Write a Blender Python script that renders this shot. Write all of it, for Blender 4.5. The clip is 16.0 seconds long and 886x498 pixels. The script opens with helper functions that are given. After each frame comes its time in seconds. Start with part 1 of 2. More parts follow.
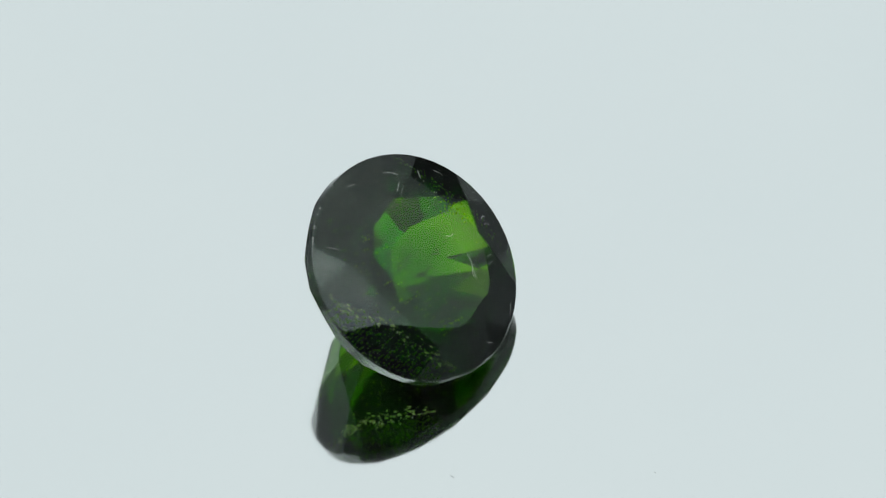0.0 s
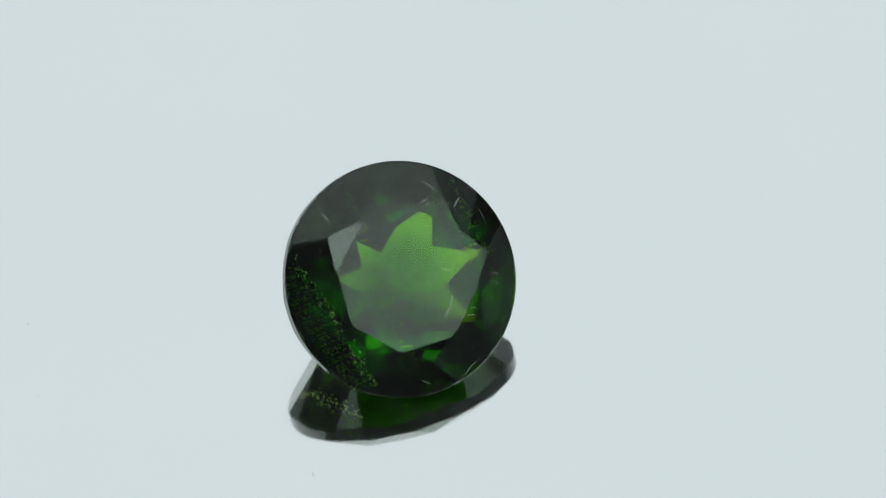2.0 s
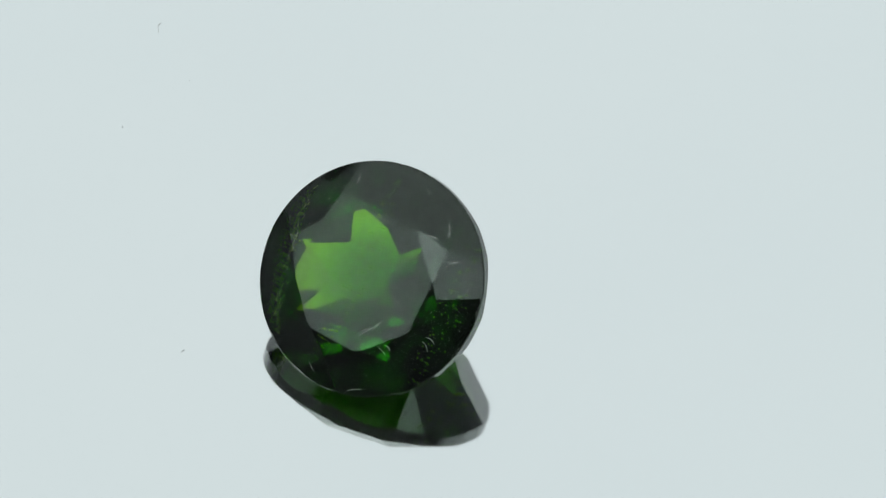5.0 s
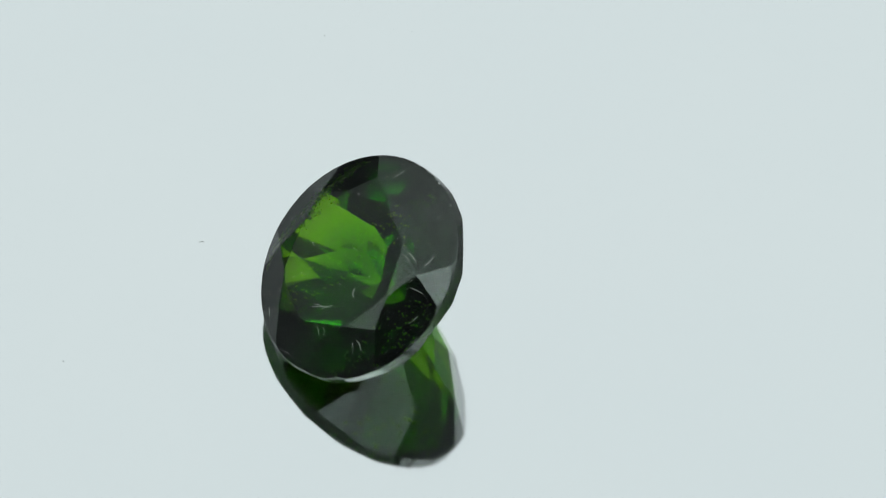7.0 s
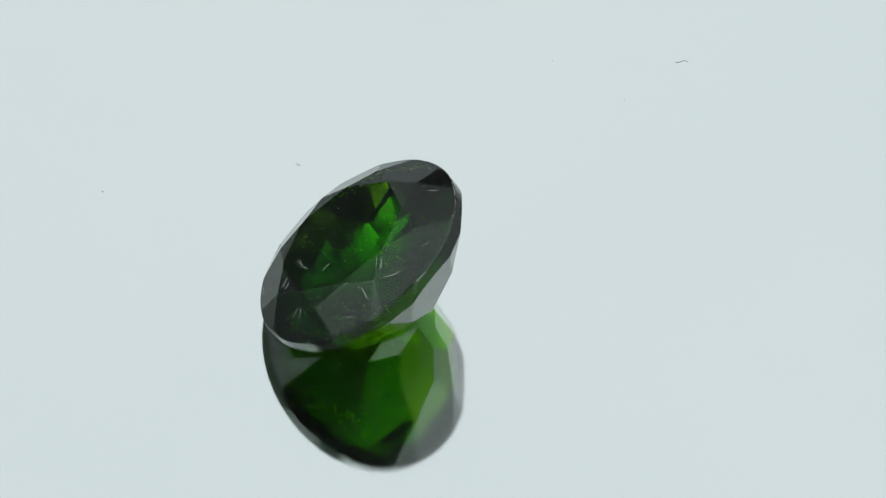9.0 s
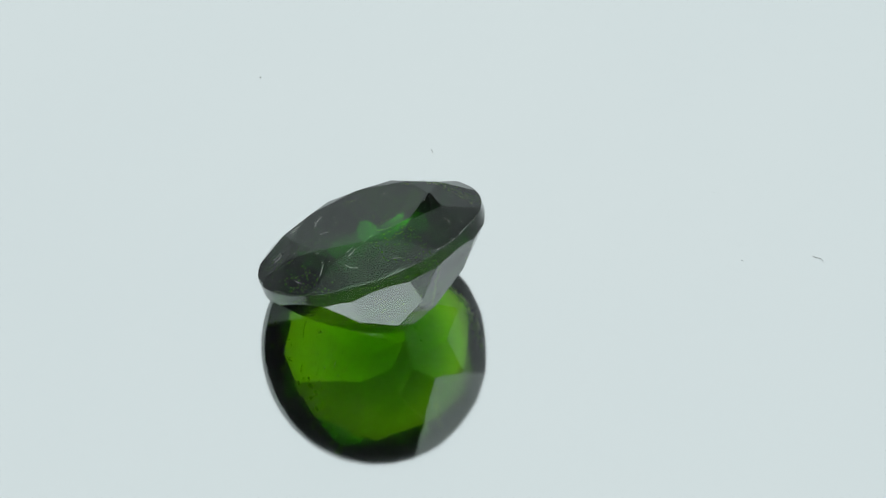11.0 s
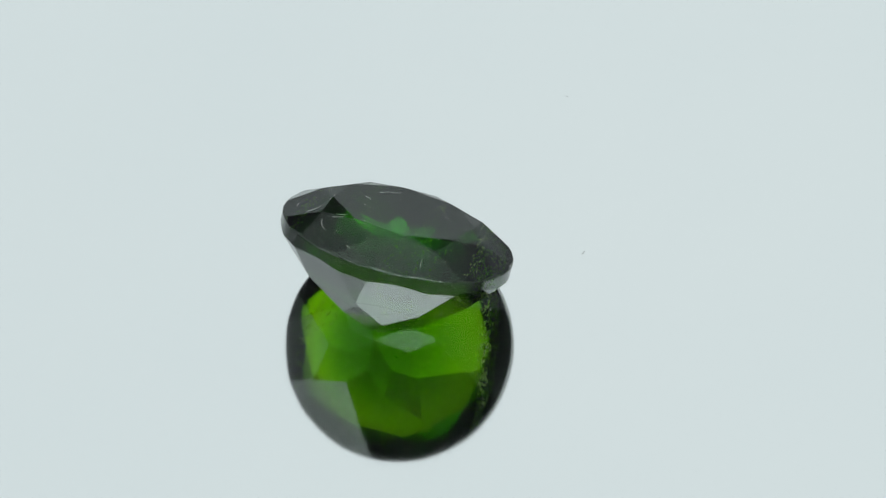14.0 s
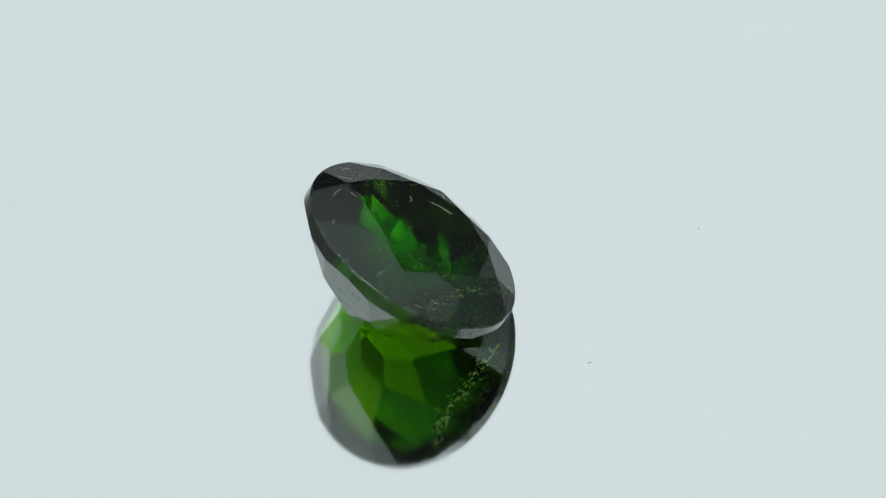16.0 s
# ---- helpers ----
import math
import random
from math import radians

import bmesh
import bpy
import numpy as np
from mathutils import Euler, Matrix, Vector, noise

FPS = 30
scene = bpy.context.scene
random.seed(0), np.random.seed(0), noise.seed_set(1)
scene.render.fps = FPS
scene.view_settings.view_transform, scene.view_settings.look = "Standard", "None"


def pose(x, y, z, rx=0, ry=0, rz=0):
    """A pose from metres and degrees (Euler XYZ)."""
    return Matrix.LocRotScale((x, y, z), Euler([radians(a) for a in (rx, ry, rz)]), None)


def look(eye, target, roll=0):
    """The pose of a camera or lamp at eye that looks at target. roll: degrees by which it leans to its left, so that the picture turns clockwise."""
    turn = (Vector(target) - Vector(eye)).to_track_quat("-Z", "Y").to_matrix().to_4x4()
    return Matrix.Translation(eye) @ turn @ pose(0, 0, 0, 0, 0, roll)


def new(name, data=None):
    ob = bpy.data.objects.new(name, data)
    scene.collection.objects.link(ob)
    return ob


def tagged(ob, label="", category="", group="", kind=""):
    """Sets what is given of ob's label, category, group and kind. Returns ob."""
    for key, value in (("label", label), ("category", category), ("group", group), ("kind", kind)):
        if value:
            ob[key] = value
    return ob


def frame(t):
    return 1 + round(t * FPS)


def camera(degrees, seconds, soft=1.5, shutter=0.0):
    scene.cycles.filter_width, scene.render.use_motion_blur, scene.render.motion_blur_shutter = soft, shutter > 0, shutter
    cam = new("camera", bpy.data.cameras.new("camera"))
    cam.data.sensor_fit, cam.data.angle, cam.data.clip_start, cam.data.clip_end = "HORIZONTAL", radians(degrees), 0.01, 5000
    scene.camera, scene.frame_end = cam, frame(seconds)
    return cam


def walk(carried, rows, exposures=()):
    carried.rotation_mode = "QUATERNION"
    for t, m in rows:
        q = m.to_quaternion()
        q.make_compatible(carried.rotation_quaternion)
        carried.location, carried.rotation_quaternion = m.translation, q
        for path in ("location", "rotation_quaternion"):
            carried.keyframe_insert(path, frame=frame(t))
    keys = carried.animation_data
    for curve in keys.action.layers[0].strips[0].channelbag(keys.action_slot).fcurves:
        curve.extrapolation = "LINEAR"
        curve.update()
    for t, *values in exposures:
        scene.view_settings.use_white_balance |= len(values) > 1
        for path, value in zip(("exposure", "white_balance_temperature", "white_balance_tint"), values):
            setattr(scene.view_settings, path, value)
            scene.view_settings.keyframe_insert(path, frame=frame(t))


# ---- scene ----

# One unit of the plan is the stone's diameter / 419.76; the stone is 8 mm across.
U = 0.008 / 419.76
END = 16.0
ELEV, DIST = 53.212, 14064.0          # the camera's height angle over the plate, and its distance in units
SPIN = -19.056                       # degrees a second, clockwise seen from above
TILT, PHASE = 35.358, -28.228            # how far the stone leans, and the way it leans at the start
REST = 159.7                          # height of the girdle's centre over the plate, in units
AXIS_X, AXIS_Y = 43.8, -21.2        # the stone's centre from the turning axis at the start

# ---- camera ----
e = radians(ELEV)
origin = Vector((0, 0, REST * U))
toward = Vector((0, -math.cos(e), math.sin(e)))
up = Vector((0, math.sin(e), math.cos(e)))
eye = origin + toward * DIST * U
ROLL = -0.906
dx, dy = 784 - 684.8, 441 - 459.6     # from the stone's axis to the middle of the picture, before the roll
c, s_ = math.cos(radians(ROLL)), math.sin(radians(ROLL))
target = origin + (Vector((1, 0, 0)) * (dx * c + dy * s_) - up * (dy * c - dx * s_)) * U
cam = camera(2 * math.degrees(math.atan(784 / DIST)), END, soft=1.05)
still = look(eye, target, ROLL)
walk(cam, [(0, still), (END, still)])


def spin(t):
    return pose(0, 0, 0, 0, 0, SPIN * t)


# ---- world and light ----
world = bpy.data.worlds.new("dim_studio")
scene.world = world
world.use_nodes = True
world.node_tree.nodes["Background"].inputs[0].default_value = (0.02, 0.022, 0.025, 1)
world.node_tree.nodes["Background"].inputs[1].default_value = 0.3
scene.view_settings.exposure = 0.0
PANEL_LIGHT = 0.785


# ---- materials ----
class Mat:
    """A node material with short ways to add and join nodes."""

    def __init__(self, name):
        self.m = bpy.data.materials.new(name)
        self.m.use_nodes = True
        self.t = self.m.node_tree
        self.bsdf = self.t.nodes["Principled BSDF"]
        self.out = self.t.nodes["Material Output"]

    def node(self, kind, **values):
        n = self.t.nodes.new(kind)
        for k, v in values.items():
            n.inputs[k.replace("_", " ")].default_value = v
        return n

    def link(self, a, ao, b, bi):
        self.t.links.new(a.outputs[ao], b.inputs[bi])

    def put(self, **values):
        for k, v in values.items():
            self.bsdf.inputs[k.replace("_", " ")].default_value = v
        return self

    def noise(self, scale, detail=4.0, rough=0.6):
        co = self.t.nodes.new("ShaderNodeTexCoord")
        n = self.node("ShaderNodeTexNoise", Scale=scale, Detail=detail, Roughness=rough)
        self.link(co, "Object", n, "Vector")
        return n

    def ramp(self, source, lo, hi, a=0.35, b=0.65, out="Fac"):
        r = self.t.nodes.new("ShaderNodeValToRGB")
        r.color_ramp.elements[0].position, r.color_ramp.elements[0].color = a, (*lo, 1)
        r.color_ramp.elements[1].position, r.color_ramp.elements[1].color = b, (*hi, 1)
        self.link(source, out, r, "Fac")
        return r

    def bump(self, source, strength, distance):
        b = self.node("ShaderNodeBump", Strength=strength, Distance=distance)
        self.link(source, 0, b, "Height")
        self.link(b, "Normal", self.bsdf, "Normal")
        return b


def plain(name, lo, hi, rough, scale, bump=0.0, metal=0.0):
    m = Mat(name).put(Roughness=rough, Metallic=metal)
    n = m.noise(scale)
    m.link(m.ramp(n, lo, hi), "Color", m.bsdf, "Base Color")
    if bump:
        m.bump(m.noise(scale * 9), bump, 0.3 / scale)
    return m.m


def stone_skin(name, rough_lo, rough_hi, scale, film_lo, film_hi):
    """Clear stone with a thin uneven film: dust, fine wear and painted-in veiling glare."""
    m = Mat(name).put(IOR=1.655, Base_Color=(0.95, 0.95, 0.93, 1))
    m.bsdf.inputs["Specular Tint"].default_value = (0.90, 1.0, 0.91, 1)
    n = m.noise(scale)
    r = m.ramp(n, (rough_lo,) * 3, (rough_hi,) * 3, 0.45, 0.75)
    m.link(r, "Color", m.bsdf, "Roughness")
    f = m.ramp(m.noise(scale * 0.6, 6.0, 0.7), (1 - film_lo,) * 3, (1 - film_hi,) * 3, 0.3, 0.8)
    m.link(f, "Color", m.bsdf, "Transmission Weight")
    clear = m.ramp(m.noise(scale), (0.95, 1, 0.93), (0.93, 0.99, 0.91))
    m.link(clear, "Color", m.bsdf, "Base Color")
    return m.m


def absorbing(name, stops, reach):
    """A body tint with path-length light loss painted in: stops of (distance from the axis, colour), the distance as a
    share of reach.
    """
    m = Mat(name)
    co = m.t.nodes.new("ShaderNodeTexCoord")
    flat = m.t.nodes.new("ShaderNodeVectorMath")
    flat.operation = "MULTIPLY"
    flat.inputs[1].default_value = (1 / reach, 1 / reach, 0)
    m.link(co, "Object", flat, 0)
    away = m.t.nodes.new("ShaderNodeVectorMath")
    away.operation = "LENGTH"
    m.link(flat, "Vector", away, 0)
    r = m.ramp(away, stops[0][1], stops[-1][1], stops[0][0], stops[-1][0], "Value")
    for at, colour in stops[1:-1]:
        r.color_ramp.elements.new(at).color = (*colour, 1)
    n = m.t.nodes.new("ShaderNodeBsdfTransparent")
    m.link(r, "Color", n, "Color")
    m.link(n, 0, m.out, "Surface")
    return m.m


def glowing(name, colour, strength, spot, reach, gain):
    """A glowing fabric with no lamp behind: bright spot and dimmer far edge are painted into its emission."""
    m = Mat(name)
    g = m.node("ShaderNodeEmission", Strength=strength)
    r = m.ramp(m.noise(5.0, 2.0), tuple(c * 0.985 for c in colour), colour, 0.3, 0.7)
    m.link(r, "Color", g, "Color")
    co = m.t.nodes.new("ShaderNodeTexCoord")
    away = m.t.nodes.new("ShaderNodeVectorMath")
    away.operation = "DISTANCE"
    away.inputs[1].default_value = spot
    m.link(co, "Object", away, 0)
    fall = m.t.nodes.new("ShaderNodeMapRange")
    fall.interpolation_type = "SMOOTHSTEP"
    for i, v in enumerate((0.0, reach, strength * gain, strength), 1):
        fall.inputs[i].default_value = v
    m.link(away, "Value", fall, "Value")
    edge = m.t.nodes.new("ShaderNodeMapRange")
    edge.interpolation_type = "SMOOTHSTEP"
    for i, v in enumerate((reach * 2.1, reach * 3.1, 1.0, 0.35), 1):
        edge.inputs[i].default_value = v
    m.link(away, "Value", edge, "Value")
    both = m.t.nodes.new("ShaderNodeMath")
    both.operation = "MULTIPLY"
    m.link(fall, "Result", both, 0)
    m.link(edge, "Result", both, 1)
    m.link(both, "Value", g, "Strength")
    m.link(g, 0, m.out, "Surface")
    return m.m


POLISH = stone_skin("polished_facets", 0.0, 0.0, 900.0, 0.006, 0.018)
GIRDLE = stone_skin("ground_girdle", 0.02, 0.12, 1500.0, 0.02, 0.09)
# light loss painted by radius: thick middle and long rim paths are darker
BODY = absorbing("green_body_path_tint", ((0.0, (0.15, 0.375, 0.010)), (0.26, (0.20, 0.455, 0.012)), (0.46, (0.365, 0.65, 0.02)),
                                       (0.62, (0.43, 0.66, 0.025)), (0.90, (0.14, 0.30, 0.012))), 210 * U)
BODY_RIM = absorbing("deep_green_rim_path_tint", ((0.55, (0.13, 0.30, 0.012)), (0.9, (0.09, 0.23, 0.010))), 210 * U)
SILVER = plain("silvering", (0.93, 0.94, 0.945), (0.95, 0.955, 0.955), 0.065, 40.0, 0.0, 1.0)
g = Mat("clear_glass").put(Roughness=0.0, IOR=1.5, Base_Color=(1, 1, 1, 1))
g.bsdf.inputs["Transmission Weight"].default_value = 1
GLASS = g.m
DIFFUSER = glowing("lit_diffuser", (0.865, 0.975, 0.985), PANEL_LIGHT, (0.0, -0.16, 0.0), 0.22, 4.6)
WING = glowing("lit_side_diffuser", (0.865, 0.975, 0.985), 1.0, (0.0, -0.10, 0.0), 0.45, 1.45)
BACKDROP_GLOW = glowing("backdrop_glow_fabric", (0.865, 0.975, 0.985), 0.11, (0.0, 0.0, 0.25), 0.85, 3.4)
WHITE = plain("white_card", (0.74, 0.76, 0.77), (0.80, 0.81, 0.82), 0.7, 8.0, 0.1)
DARK = plain("dark_cloth", (0.05, 0.052, 0.055), (0.08, 0.082, 0.085), 0.9, 30.0, 0.4)
GREY = plain("grey_paint", (0.11, 0.112, 0.115), (0.15, 0.152, 0.155), 0.8, 8.0, 0.1)
BLACK = plain("black_plastic", (0.02, 0.02, 0.021), (0.03, 0.03, 0.031), 0.45, 60.0, 0.1)
FIBRE = plain("pale_lint", (0.55, 0.57, 0.55), (0.75, 0.76, 0.74), 0.8, 3000.0)
SPARK = plain("bright_inclusion", (0.9, 0.93, 0.85), (0.97, 0.98, 0.93), 0.5, 3000.0)
HEALED = plain("green_tinted_inclusion", (0.45, 0.88, 0.10), (0.88, 0.99, 0.45), 0.4, 9000.0)
DIRT = plain("dark_dust", (0.14, 0.14, 0.13), (0.26, 0.25, 0.24), 0.9, 3000.0)


# ---- building helpers ----
def part(name, bm, material, parent=None, label=""):
    me = bpy.data.meshes.new(name)
    bm.normal_update()
    bm.to_mesh(me)
    bm.free()
    me.materials.append(material)
    ob = new(name, me)
    ob.parent = parent
    return tagged(ob, label)


def box(bm, x0, x1, y0, y1, z0, z1, bevel=0.0):
    made = bmesh.ops.create_cube(bm, size=1)
    for v in made["verts"]:
        v.co = ((x0 + x1) / 2 + v.co.x * (x1 - x0), (y0 + y1) / 2 + v.co.y * (y1 - y0), (z0 + z1) / 2 + v.co.z * (z1 - z0))
    if bevel:
        edges = list({ed for v in made["verts"] for ed in v.link_edges})
        bmesh.ops.bevel(bm, geom=edges, offset=bevel, segments=2, affect="EDGES")
    return bm


def disc(bm, radius, z0, z1, sides=128, bevel=0.0):
    made = bmesh.ops.create_cone(bm, cap_ends=True, segments=sides, radius1=radius, radius2=radius, depth=z1 - z0)
    bmesh.ops.translate(bm, verts=made["verts"], vec=(0, 0, (z0 + z1) / 2))
    if bevel:
        edges = [ed for ed in bm.edges if abs(ed.verts[0].co.z - ed.verts[1].co.z) < 1e-9]
        bmesh.ops.bevel(bm, geom=edges, offset=bevel, segments=2, affect="EDGES")
    return bm


def tube(bm, points, radius, sides=5):
    """A thin round thread through the points, tapered at both ends."""
    pts = [Vector(p) for p in points]
    rings = []
    for i, p in enumerate(pts):
        d = (pts[min(i + 1, len(pts) - 1)] - pts[max(i - 1, 0)]).normalized()
        a = d.orthogonal().normalized()
        b = d.cross(a)
        r = radius * (0.45 if i in (0, len(pts) - 1) else 1)
        rings.append([bm.verts.new(p + (a * math.cos(q) + b * math.sin(q)) * r) for q in (2 * math.pi * k / sides for k in range(sides))])
    for one, two in zip(rings, rings[1:]):
        for k in range(sides):
            bm.faces.new((one[k], one[(k + 1) % sides], two[(k + 1) % sides], two[k]))
    bm.faces.new(rings[0][::-1])
    bm.faces.new(rings[-1])
    return bm


# ---- the studio round the plate ----
def studio():
    top, half, side, back, front = 0.40, 0.87, 0.64, 0.63, -0.6
    for name, args, mat, label in (
            ("floor", (-half, side, front, back, -0.08, -0.05), GREY, "grey table surface under the turntable"),
            ("wall_back", (-half, side, back, back + 0.02, -0.05, top), GREY, "plain grey studio wall"),
            ("wall_left", (-half - 0.02, -half, front, back, -0.05, top), WHITE, "plain white studio wall"),
            ("wall_right", (side, side + 0.02, front, back, -0.05, top), WHITE, "plain white studio wall"),
            ("wall_front", (-half, side, front - 0.02, front, -0.05, top), GREY, "grey studio wall behind the camera"),
            ("ceiling", (-half, side, front, back, top, top + 0.02), DARK, "dark unlit studio ceiling")):
        tagged(part(name, box(bmesh.new(), *args), mat), label, "wall" if "wall" in name else name, kind="structure")
    # out-of-view card; its glow is added to brighten what the stone reflects
    card = tagged(new("backdrop_panel"), "white backdrop panel with an added dim glow, standing behind the turntable", "backdrop")
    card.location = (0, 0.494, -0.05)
    part("sheet", box(bmesh.new(), -0.70, 0.60, 0, 0.004, 0.12, 0.347, 0.001), BACKDROP_GLOW, card, "white fabric with an added dim glow")
    for x in (-0.5, -0.05, 0.4):
        part("strut", box(bmesh.new(), x - 0.01, x + 0.01, 0.004, 0.06, 0.0, 0.20, 0.002), BLACK, card)


def light_panel():
    """A U-shaped bank of softboxes over the table; the camera looks in through the gap at its front."""
    z, x0, x1, y0, y1 = 0.30, -0.81, 0.60, -0.125, 0.48
    panel = tagged(new("light_panel"), "large white softbox with a glowing fabric diffuser over the table", "softbox")
    panel.location = (0, 0, z)
    gap, wing, split, left, right = 0.20, -0.36, 0.06, -0.52, 0.46
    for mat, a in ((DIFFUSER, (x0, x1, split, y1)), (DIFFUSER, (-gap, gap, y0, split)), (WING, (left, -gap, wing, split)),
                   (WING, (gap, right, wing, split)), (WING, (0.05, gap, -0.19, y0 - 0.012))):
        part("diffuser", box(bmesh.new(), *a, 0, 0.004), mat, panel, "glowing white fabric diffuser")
        part("housing", box(bmesh.new(), *a, 0.006, 0.05), BLACK, panel, "black fabric housing")
    for a in ((x0 - 0.012, x0, split, y1), (x1, x1 + 0.012, split, y1), (x0 - 0.012, x1 + 0.012, y1, y1 + 0.012),
              (left - 0.012, -gap, wing - 0.012, wing), (gap, right + 0.012, wing - 0.012, wing), (-gap, gap, y0 - 0.012, y0),
              (left - 0.012, left, wing, split), (right, right + 0.012, wing, split)):
        part("edge_frame", box(bmesh.new(), *a, -0.004, 0.05, 0.003), BLACK, panel)
    for sx in (-0.45, 0.4):
        for y in (-0.3, 0.4):
            part("hanger", box(bmesh.new(), sx - 0.006, sx + 0.006, y - 0.006, y + 0.006, 0.05, 0.10), BLACK, panel)


def turntable():
    """A round front-silvered mirror on a low turning base."""
    r, thick = 0.075, 0.003
    plate = tagged(new("mirror_plate"), "round polished mirror disc, bright and slightly dusty", "mirror")
    part("mirror_face", disc(bmesh.new(), r, -0.0004, 0, 160, 0.00008), SILVER, plate, "bright silver mirror face")
    part("glass_back", disc(bmesh.new(), r, -thick, -0.00042, 160, 0.0002), GLASS, plate, "clear glass carrier under the silver")
    base = tagged(new("turntable"), "low round black plastic turntable under the mirror", "turntable")
    part("platter", disc(bmesh.new(), 0.072, -0.012, -thick, 96), BLACK, base)
    part("foot", disc(bmesh.new(), 0.06, -0.05, -0.013, 96, 0.002), BLACK, base)
    part("spindle", disc(bmesh.new(), 0.02, -0.0135, -0.0115, 48), BLACK, base)
    return plate, base


# ---- the stone ----
R, TABLE_Z = 209.88, 52.79
ZG, ZP = 12.0, 16.4                     # the girdle's edges over and under its middle
CROWN_TURN, PAV_TURN = -2.38, -1.42       # azimuths of the first star and of the first middle kite of the pavilion
TABLE_R, STAR_R = 129.2, 158.0
MAIN_ANGLE, KITE_ANGLE, CULET_ANGLE = 46.81, 36.77, 28.93   # slopes of the pavilion's three rings of facets
TRI_R = 152.5                           # where the narrow girdle facets end
TABLE_LEAN = Vector((0.0094, 0.0007, 0))   # the table is slightly out of true
KITE_AT = Vector((0.5, -0.5, -196.43))  # where the planes of the middle kites meet
CULET_AT = Vector((-0.2, 0.3, -182.74))


def polar(r, a, z):
    return Vector((r * math.cos(radians(a)), r * math.sin(radians(a)), z))


def facet_planes():
    """The cut: (kind, point, outward normal) for the table and each facet of the crown and the pavilion."""
    rng = random.Random(11)

    def plane(kind, a, b, c, outward):
        n = (b - a).cross(c - a).normalized()
        if n.dot(outward) < 0:
            n = -n
        return kind, a, n

    planes = [("table", Vector((0, 0, TABLE_Z)), (Vector((0, 0, 1)) + TABLE_LEAN).normalized())]
    c22 = math.cos(radians(22.5))
    chord = R * math.cos(radians(11.25))
    star_z = TABLE_Z - (TABLE_Z - ZG) * (STAR_R * c22 - TABLE_R) / (chord - TABLE_R)
    for i in range(8):
        a = CROWN_TURN + 45 * i + rng.uniform(-0.7, 0.7)
        out = polar(1, a, 0.3)
        planes.append(plane("crown", polar(TABLE_R, a - 22.5, TABLE_Z), polar(TABLE_R, a + 22.5, TABLE_Z), polar(STAR_R, a, star_z), out))
        planes.append(plane("crown", polar(STAR_R, a, star_z), polar(R, a - 11.25, ZG), polar(R, a + 11.25, ZG), out))
        m = CROWN_TURN + 45 * i + 22.5 + rng.uniform(-0.5, 0.5)
        planes.append(plane("crown", polar(TABLE_R, m, TABLE_Z), polar(R, m - 11.25, ZG), polar(R, m + 11.25, ZG), polar(1, m, 0.3)))
    reach = R * math.cos(radians(15))
    steep = math.tan(radians(MAIN_ANGLE))
    tri_z = -ZP - (reach - TRI_R * c22) * steep
    lean = radians(TILT)
    for i in range(8):
        a = PAV_TURN + 45 * i
        out = polar(1, a, -0.3)
        k, q = radians(KITE_ANGLE), radians(CULET_ANGLE)
        if i == 0:      # the facet on which the stone lies
            down = Vector((math.sin(lean), 0, -math.cos(lean)))
            planes.append(("pavilion", down * (REST - 0.2), down))
        else:
            planes.append(("pavilion", KITE_AT, polar(math.sin(k), a, -math.cos(k))))
        planes.append(plane("pavilion", polar(TRI_R, a, tri_z), polar(R, a - 7.5, -ZP), polar(R, a + 7.5, -ZP), out))
        m = a + 22.5
        planes.append(("pavilion", CULET_AT, polar(math.sin(q), m, -math.cos(q))))
        m += rng.uniform(-0.4, 0.4)
        planes.append(plane("pavilion", polar(reach - 50, m, -ZP - 50 * steep), polar(R, m - 15, -ZP), polar(R, m + 15, -ZP), polar(1, m, -0.3)))
    return planes


def cut_stone(scale=1.0):
    """The cut stone in units, with the kind of each face in a layer: 0 girdle, 1 crown, 2 pavilion."""
    bm = bmesh.new()
    made = bmesh.ops.create_cone(bm, cap_ends=True, segments=144, radius1=R, radius2=R, depth=500)
    bm.verts.ensure_lookup_table()
    planes = facet_planes()
    if scale == 1.0:    # a fine ground chamfer between the crown and the girdle
        planes += [("chamfer", polar(R, a, ZG - 3.5), polar(0.82, a, 0.572)) for a in (7.5 * i + 2 for i in range(48))]
    for kind, p, n in planes:
        geom = bm.verts[:] + bm.edges[:] + bm.faces[:]
        cut = bmesh.ops.bisect_plane(bm, geom=geom, dist=0.01, plane_co=p, plane_no=n, clear_outer=True)
        edges = [g for g in cut["geom_cut"] if isinstance(g, bmesh.types.BMEdge)]
        if len(edges) > 2:
            bmesh.ops.contextual_create(bm, geom=edges)
    bmesh.ops.remove_doubles(bm, verts=bm.verts[:], dist=0.05)
    bmesh.ops.recalc_face_normals(bm, faces=bm.faces[:])
    bmesh.ops.scale(bm, vec=(scale,) * 3, verts=bm.verts[:])
    return bm


def only(bm, wanted):
    """A copy of the stone's mesh that keeps the faces of one kind."""
    keep = bm.copy()
    bmesh.ops.scale(keep, vec=(U, U, U), verts=keep.verts[:])
    drop = []
    for f in keep.faces:
        nz = f.normal.z
        kind = "girdle" if -0.1 < nz < 0.65 else "crown" if nz > 0 else "pavilion"
        if kind != wanted:
            drop.append(f)
    bmesh.ops.delete(keep, geom=drop, context="FACES")
    return keep


def skin_z(x, y, side):
    """The height of the crown (side 1) or of the pavilion (side -1) over the girdle's plane."""
    heights = []
    for kind, p, n in facet_planes():
        if (side > 0) == (n.z > 0):
            heights.append(p.z - ((x - p.x) * n.x + (y - p.y) * n.y) / n.z)
    return min(heights) if side > 0 else max(heights)


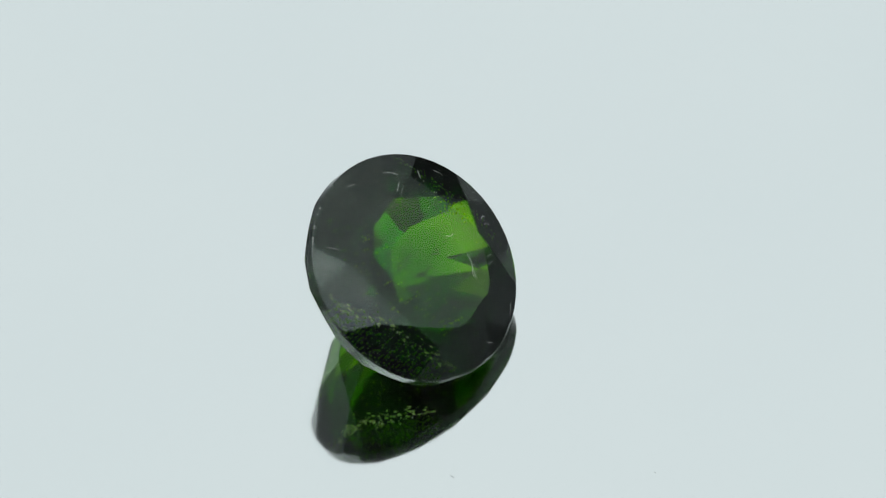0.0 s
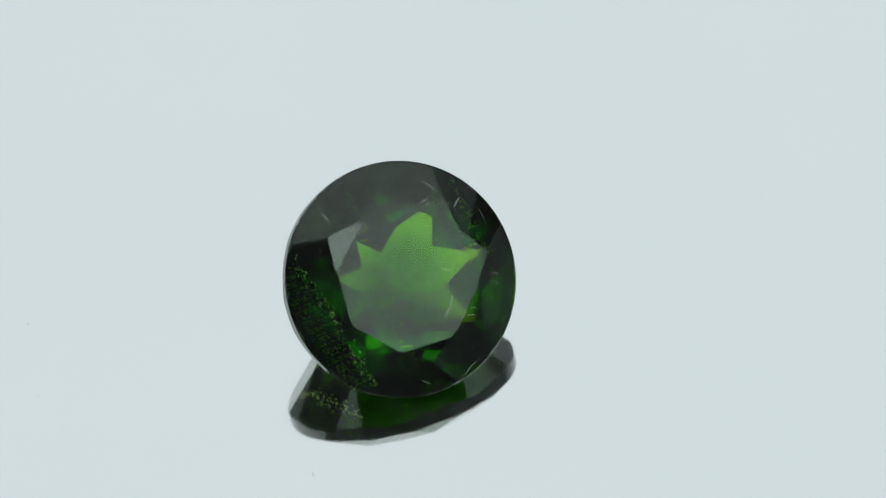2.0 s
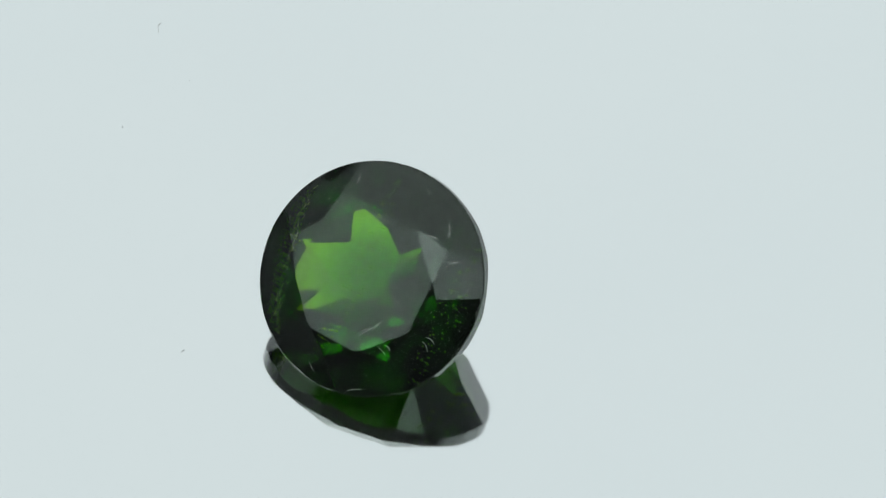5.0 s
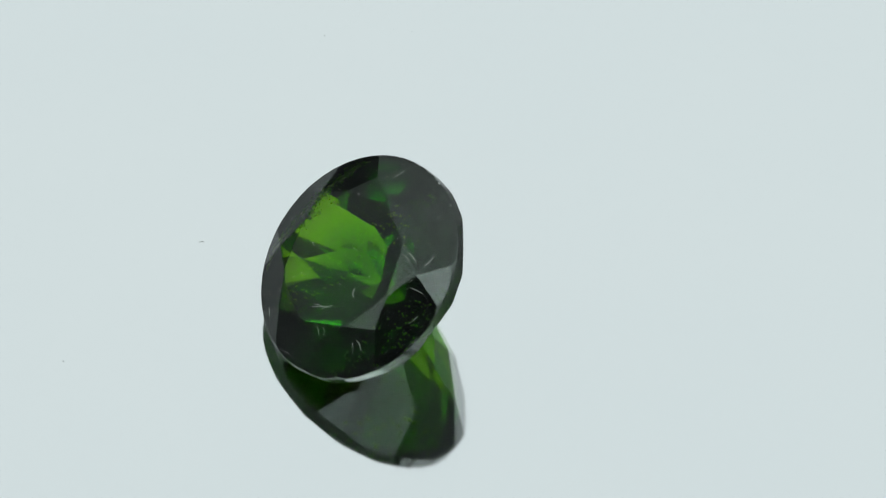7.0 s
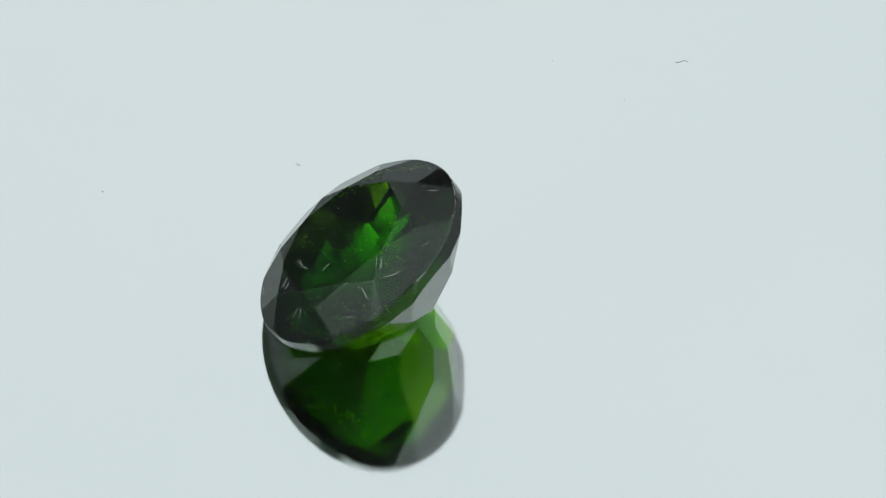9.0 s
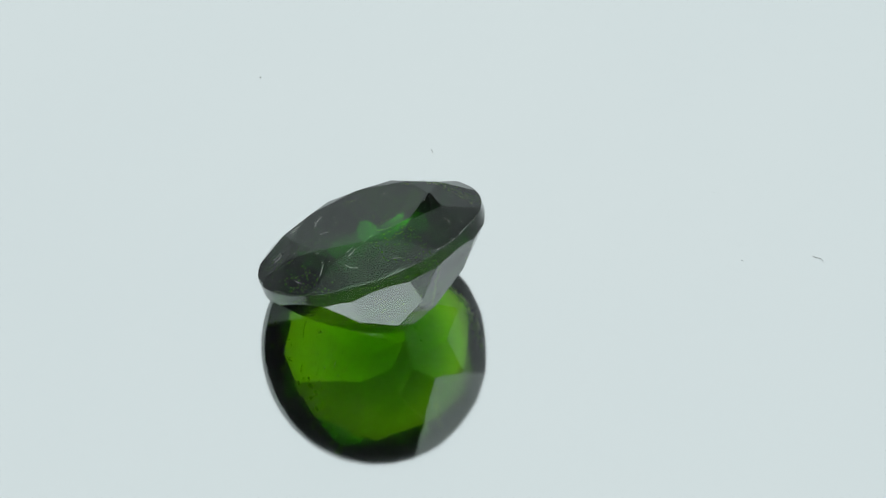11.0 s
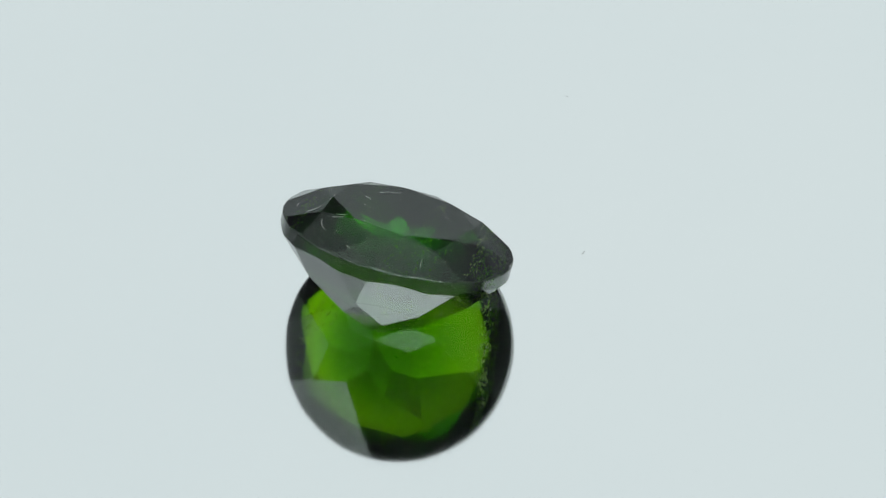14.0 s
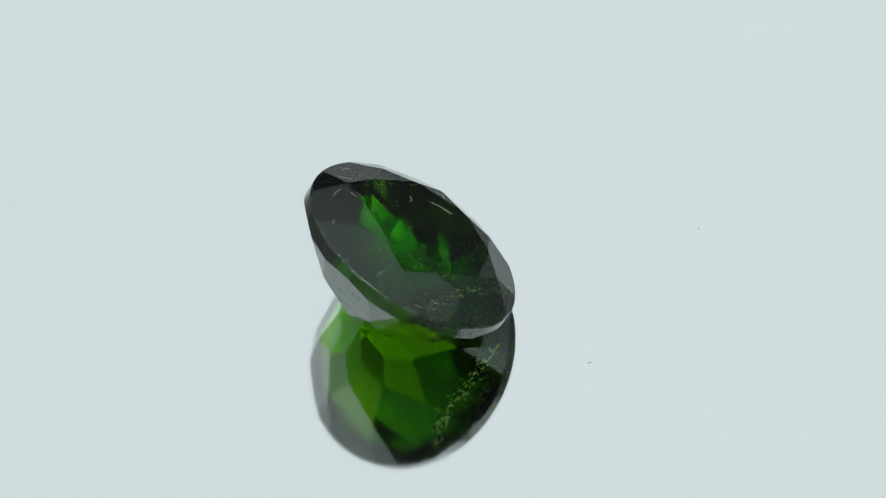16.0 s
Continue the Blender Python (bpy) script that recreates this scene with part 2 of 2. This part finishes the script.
def grain(bm, at, size, rng):
    """A tiny uneven eight-sided grain."""
    c = Vector(at)
    tips = [c + Vector(d) * size * rng.uniform(0.6, 1.3) for d in ((1, 0, 0), (-1, 0, 0), (0, 1, 0), (0, -1, 0), (0, 0, 1), (0, 0, -1))]
    turn = Euler([rng.uniform(0, 6) for _ in range(3)]).to_matrix()
    v = [bm.verts.new((c + turn @ (p - c)) * U) for p in tips]
    for a, b in ((0, 2), (2, 1), (1, 3), (3, 0)):
        bm.faces.new((v[a], v[b], v[4]))
        bm.faces.new((v[b], v[a], v[5]))


def scratch(gem, x, y, turn, length, bend, width, side=1, material=None, name="scratch"):
    points = []
    for i in range(7):
        f = i / 6 - 0.5
        a = radians(turn)
        off = bend * length * (0.25 - f * f)
        px = x + math.cos(a) * f * length - math.sin(a) * off
        py = y + math.sin(a) * f * length + math.cos(a) * off
        points.append(Vector((px, py, skin_z(px, py, side) + side * width * 0.5)) * U)
    part(name, tube(bmesh.new(), points, 0.55 * width * U), material or FIBRE, gem)


SCRATCHES = ((-137, 99, 32, 26, 0.5, 0.7), (-116, 82, 100, 21, 0.1, 0.7), (-93, 138, 124, 22, 0.1, 0.6), (82, 47, 129, 21, 0.2, 0.7),
             (68, 62, 160, 26, 0.2, 0.6), (95, 96, 65, 13, 0.9, 0.7), (9, 73, 57, 17, -0.9, 0.7), (51, 157, 70, 18, 0.8, 0.7),
             (190, 62, 120, 28, 0.3, 0.6), (-183, 32, 56, 14, 0.2, 0.5), (78, 54, 142, 49, 0.1, 0.35), (185, -26, 227, 16, 0.2, 0.6))
SCRATCHES_2 = ((104, 88, 73, 18, 0.4, 0.6), (64, 152, 47, 19, 0.6, 0.6), (-106, 80, 100, 21, 0.3, 0.4), (-150, -95, 15, 20, 0.2, 0.4),
               (-60, 175, 10, 22, 0.2, 0.4))


def gemstone():
    gem = tagged(new("gemstone"), "round brilliant-cut dark green gemstone lying tilted on the mirror", "gemstone")
    bm = cut_stone()
    bm.normal_update()
    part("crown", only(bm, "crown"), POLISH, gem, "polished crown facets with fine scratches")
    part("girdle", only(bm, "girdle"), GIRDLE, gem, "ground matt girdle band")
    part("pavilion", only(bm, "pavilion"), POLISH, gem, "polished pavilion facets")
    bm.free()
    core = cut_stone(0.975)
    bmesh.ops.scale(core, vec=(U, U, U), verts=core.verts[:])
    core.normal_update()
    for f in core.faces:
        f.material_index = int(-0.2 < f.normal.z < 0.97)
    body = part("body_tint_shell", core, BODY, gem, "deep green body tint with light loss painted in, darker round the rim")
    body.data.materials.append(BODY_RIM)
    rng = random.Random(5)
    for row in SCRATCHES + SCRATCHES_2:
        scratch(gem, *row)
    # dust grains on the crown, more of them along the edge of the girdle
    dust = bmesh.new()
    for i in range(70):
        r, a = 205 * math.sqrt(rng.random()), rng.uniform(0, 360)
        p = polar(r, a, 0)
        grain(dust, (p.x, p.y, skin_z(p.x, p.y, 1) + 0.3), rng.uniform(0.4, 1.0), rng)
    for i in range(26):
        p = polar(R - 1, rng.gauss(208, 14), 0)
        grain(dust, (p.x, p.y, skin_z(p.x, p.y, 1) + 0.2), rng.uniform(0.6, 1.6), rng)
    tagged(part("dust", dust, FIBRE, gem, "pale dust grains and chips"), kind="stuff")
    # dark pits along one side of the pavilion
    for i in range(26):
        p = polar(rng.uniform(105, 198), rng.uniform(190, 222), 0)
        scratch(gem, p.x, p.y, 300 + rng.uniform(-12, 12), rng.uniform(2, 9), 0.1, rng.uniform(0.3, 0.9), -1, DIRT, "pit")
    for i in range(34):
        p = polar(rng.uniform(92, 152), rng.gauss(80, 13), 0)
        scratch(gem, p.x, p.y, rng.uniform(150, 190), rng.uniform(2, 8), 0.1, rng.uniform(0.5, 1.3), -1, DIRT, "pit")
    # veils of bright grains, in broken rows, inside the stone; the one at 148 stands in for a reflection
    for y0, spread, rows, keep in ((-32, 1.5, 26, 0.35), (-150, 5, 46, 0.85), (148, 6, 30, 0.3)):
        veil = bmesh.new()
        for row in range(rows):
            x0 = -165 + 330 * (row + rng.uniform(-0.2, 0.2)) / rows
            lean, depth = rng.uniform(-0.08, 0.08), 0.0
            while depth < 1:
                depth += rng.uniform(0.03, 0.09)
                x = x0 + lean * depth * 60
                y = rng.gauss(y0 + (0.21 * x - 22 * (1 - depth) if y0 == -150 else 0), spread)
                if rng.random() > keep or math.hypot(x, y) > 197:
                    continue
                lo, hi = skin_z(x, y, -1) + 4, skin_z(x, y, 1) - 4
                if lo < hi and depth < 1:
                    grain(veil, (x, y, lo + (hi - lo) * depth), rng.uniform(0.6, 1.8 if y0 == -32 else 2.7), rng)
        tagged(part("veil", veil, SPARK, gem, "veil of tiny bright inclusions in rows"), kind="stuff")
    # the same healed crack where it meets the crown and the pavilion: short bright streaks close under the facets
    for side, count in ((1, 190), (-1, 240)):
        crack = bmesh.new()
        for i in range(count):
            x = rng.gauss(rng.choice((-95, -55, 0, 45, 100, 150)), 24)
            y = rng.gauss(-151 + 0.21 * x if side > 0 else -175 + 0.3 * x, 5)
            if math.hypot(x, y) > 196:
                continue
            z = skin_z(x, y, side) - side * rng.uniform(1.8, 5.0)
            for step in range(rng.choice((1, 1, 2, 3))):
                grain(crack, (x + 2.2 * step, y + rng.uniform(-0.6, 0.6), z), rng.uniform(0.6, 1.4) if side > 0 else rng.uniform(1.1, 2.3), rng)
        tagged(part("healed_crack", crack, HEALED, gem, "row of bright streaks close under the facets"), kind="stuff")
    return gem


def lint(x, y, turn, length, bend):
    """A short curled thread lying on the mirror."""
    points = []
    for i in range(9):
        f = i / 8 - 0.5
        a = radians(turn)
        off = bend * length * (0.25 - f * f) + 0.06 * length * math.sin(7 * f)
        points.append(Vector((math.cos(a) * f * length - math.sin(a) * off, math.sin(a) * f * length + math.cos(a) * off, 0.4)) * U)
    ob = part("lint", tube(bmesh.new(), points, 0.29 * U), DIRT)
    return tagged(ob, "short dark curled lint thread lying on the mirror", "lint", "dust on the mirror"), pose(x * U, y * U, 0)


def speck(x, y, size):
    bm = bmesh.new()
    rng = random.Random(int(x * 7 + y))
    grain(bm, (0, 0, size * 0.75), size, rng)
    return tagged(part("dust_speck", bm, DIRT), "tiny dark dust speck on the mirror", "dust", "dust on the mirror"), pose(x * U, y * U, 0)


studio()
light_panel()
mirror, table = turntable()
stone = gemstone()
LOOSE = [lint(-624, -466, 172, 24, 0.5), lint(105, -359, 130, 9, 0.3),
         speck(-505, -400, 1.0), speck(462, -362, 0.9), speck(-391, -513, 0.8), speck(-486, -429, 0.6), speck(-153, -481, 0.6)]


def motions():
    lean = pose(AXIS_X * U, AXIS_Y * U, REST * U, 0, 0, PHASE) @ pose(0, 0, 0, 0, TILT, 0)
    times = [i * 0.5 for i in range(33)]
    walk(stone, [(t, spin(t) @ lean) for t in times])
    walk(mirror, [(t, spin(t)) for t in times])
    walk(table, [(t, spin(t)) for t in times])
    for ob, at in LOOSE:
        walk(ob, [(t, spin(t) @ at) for t in times])


motions()
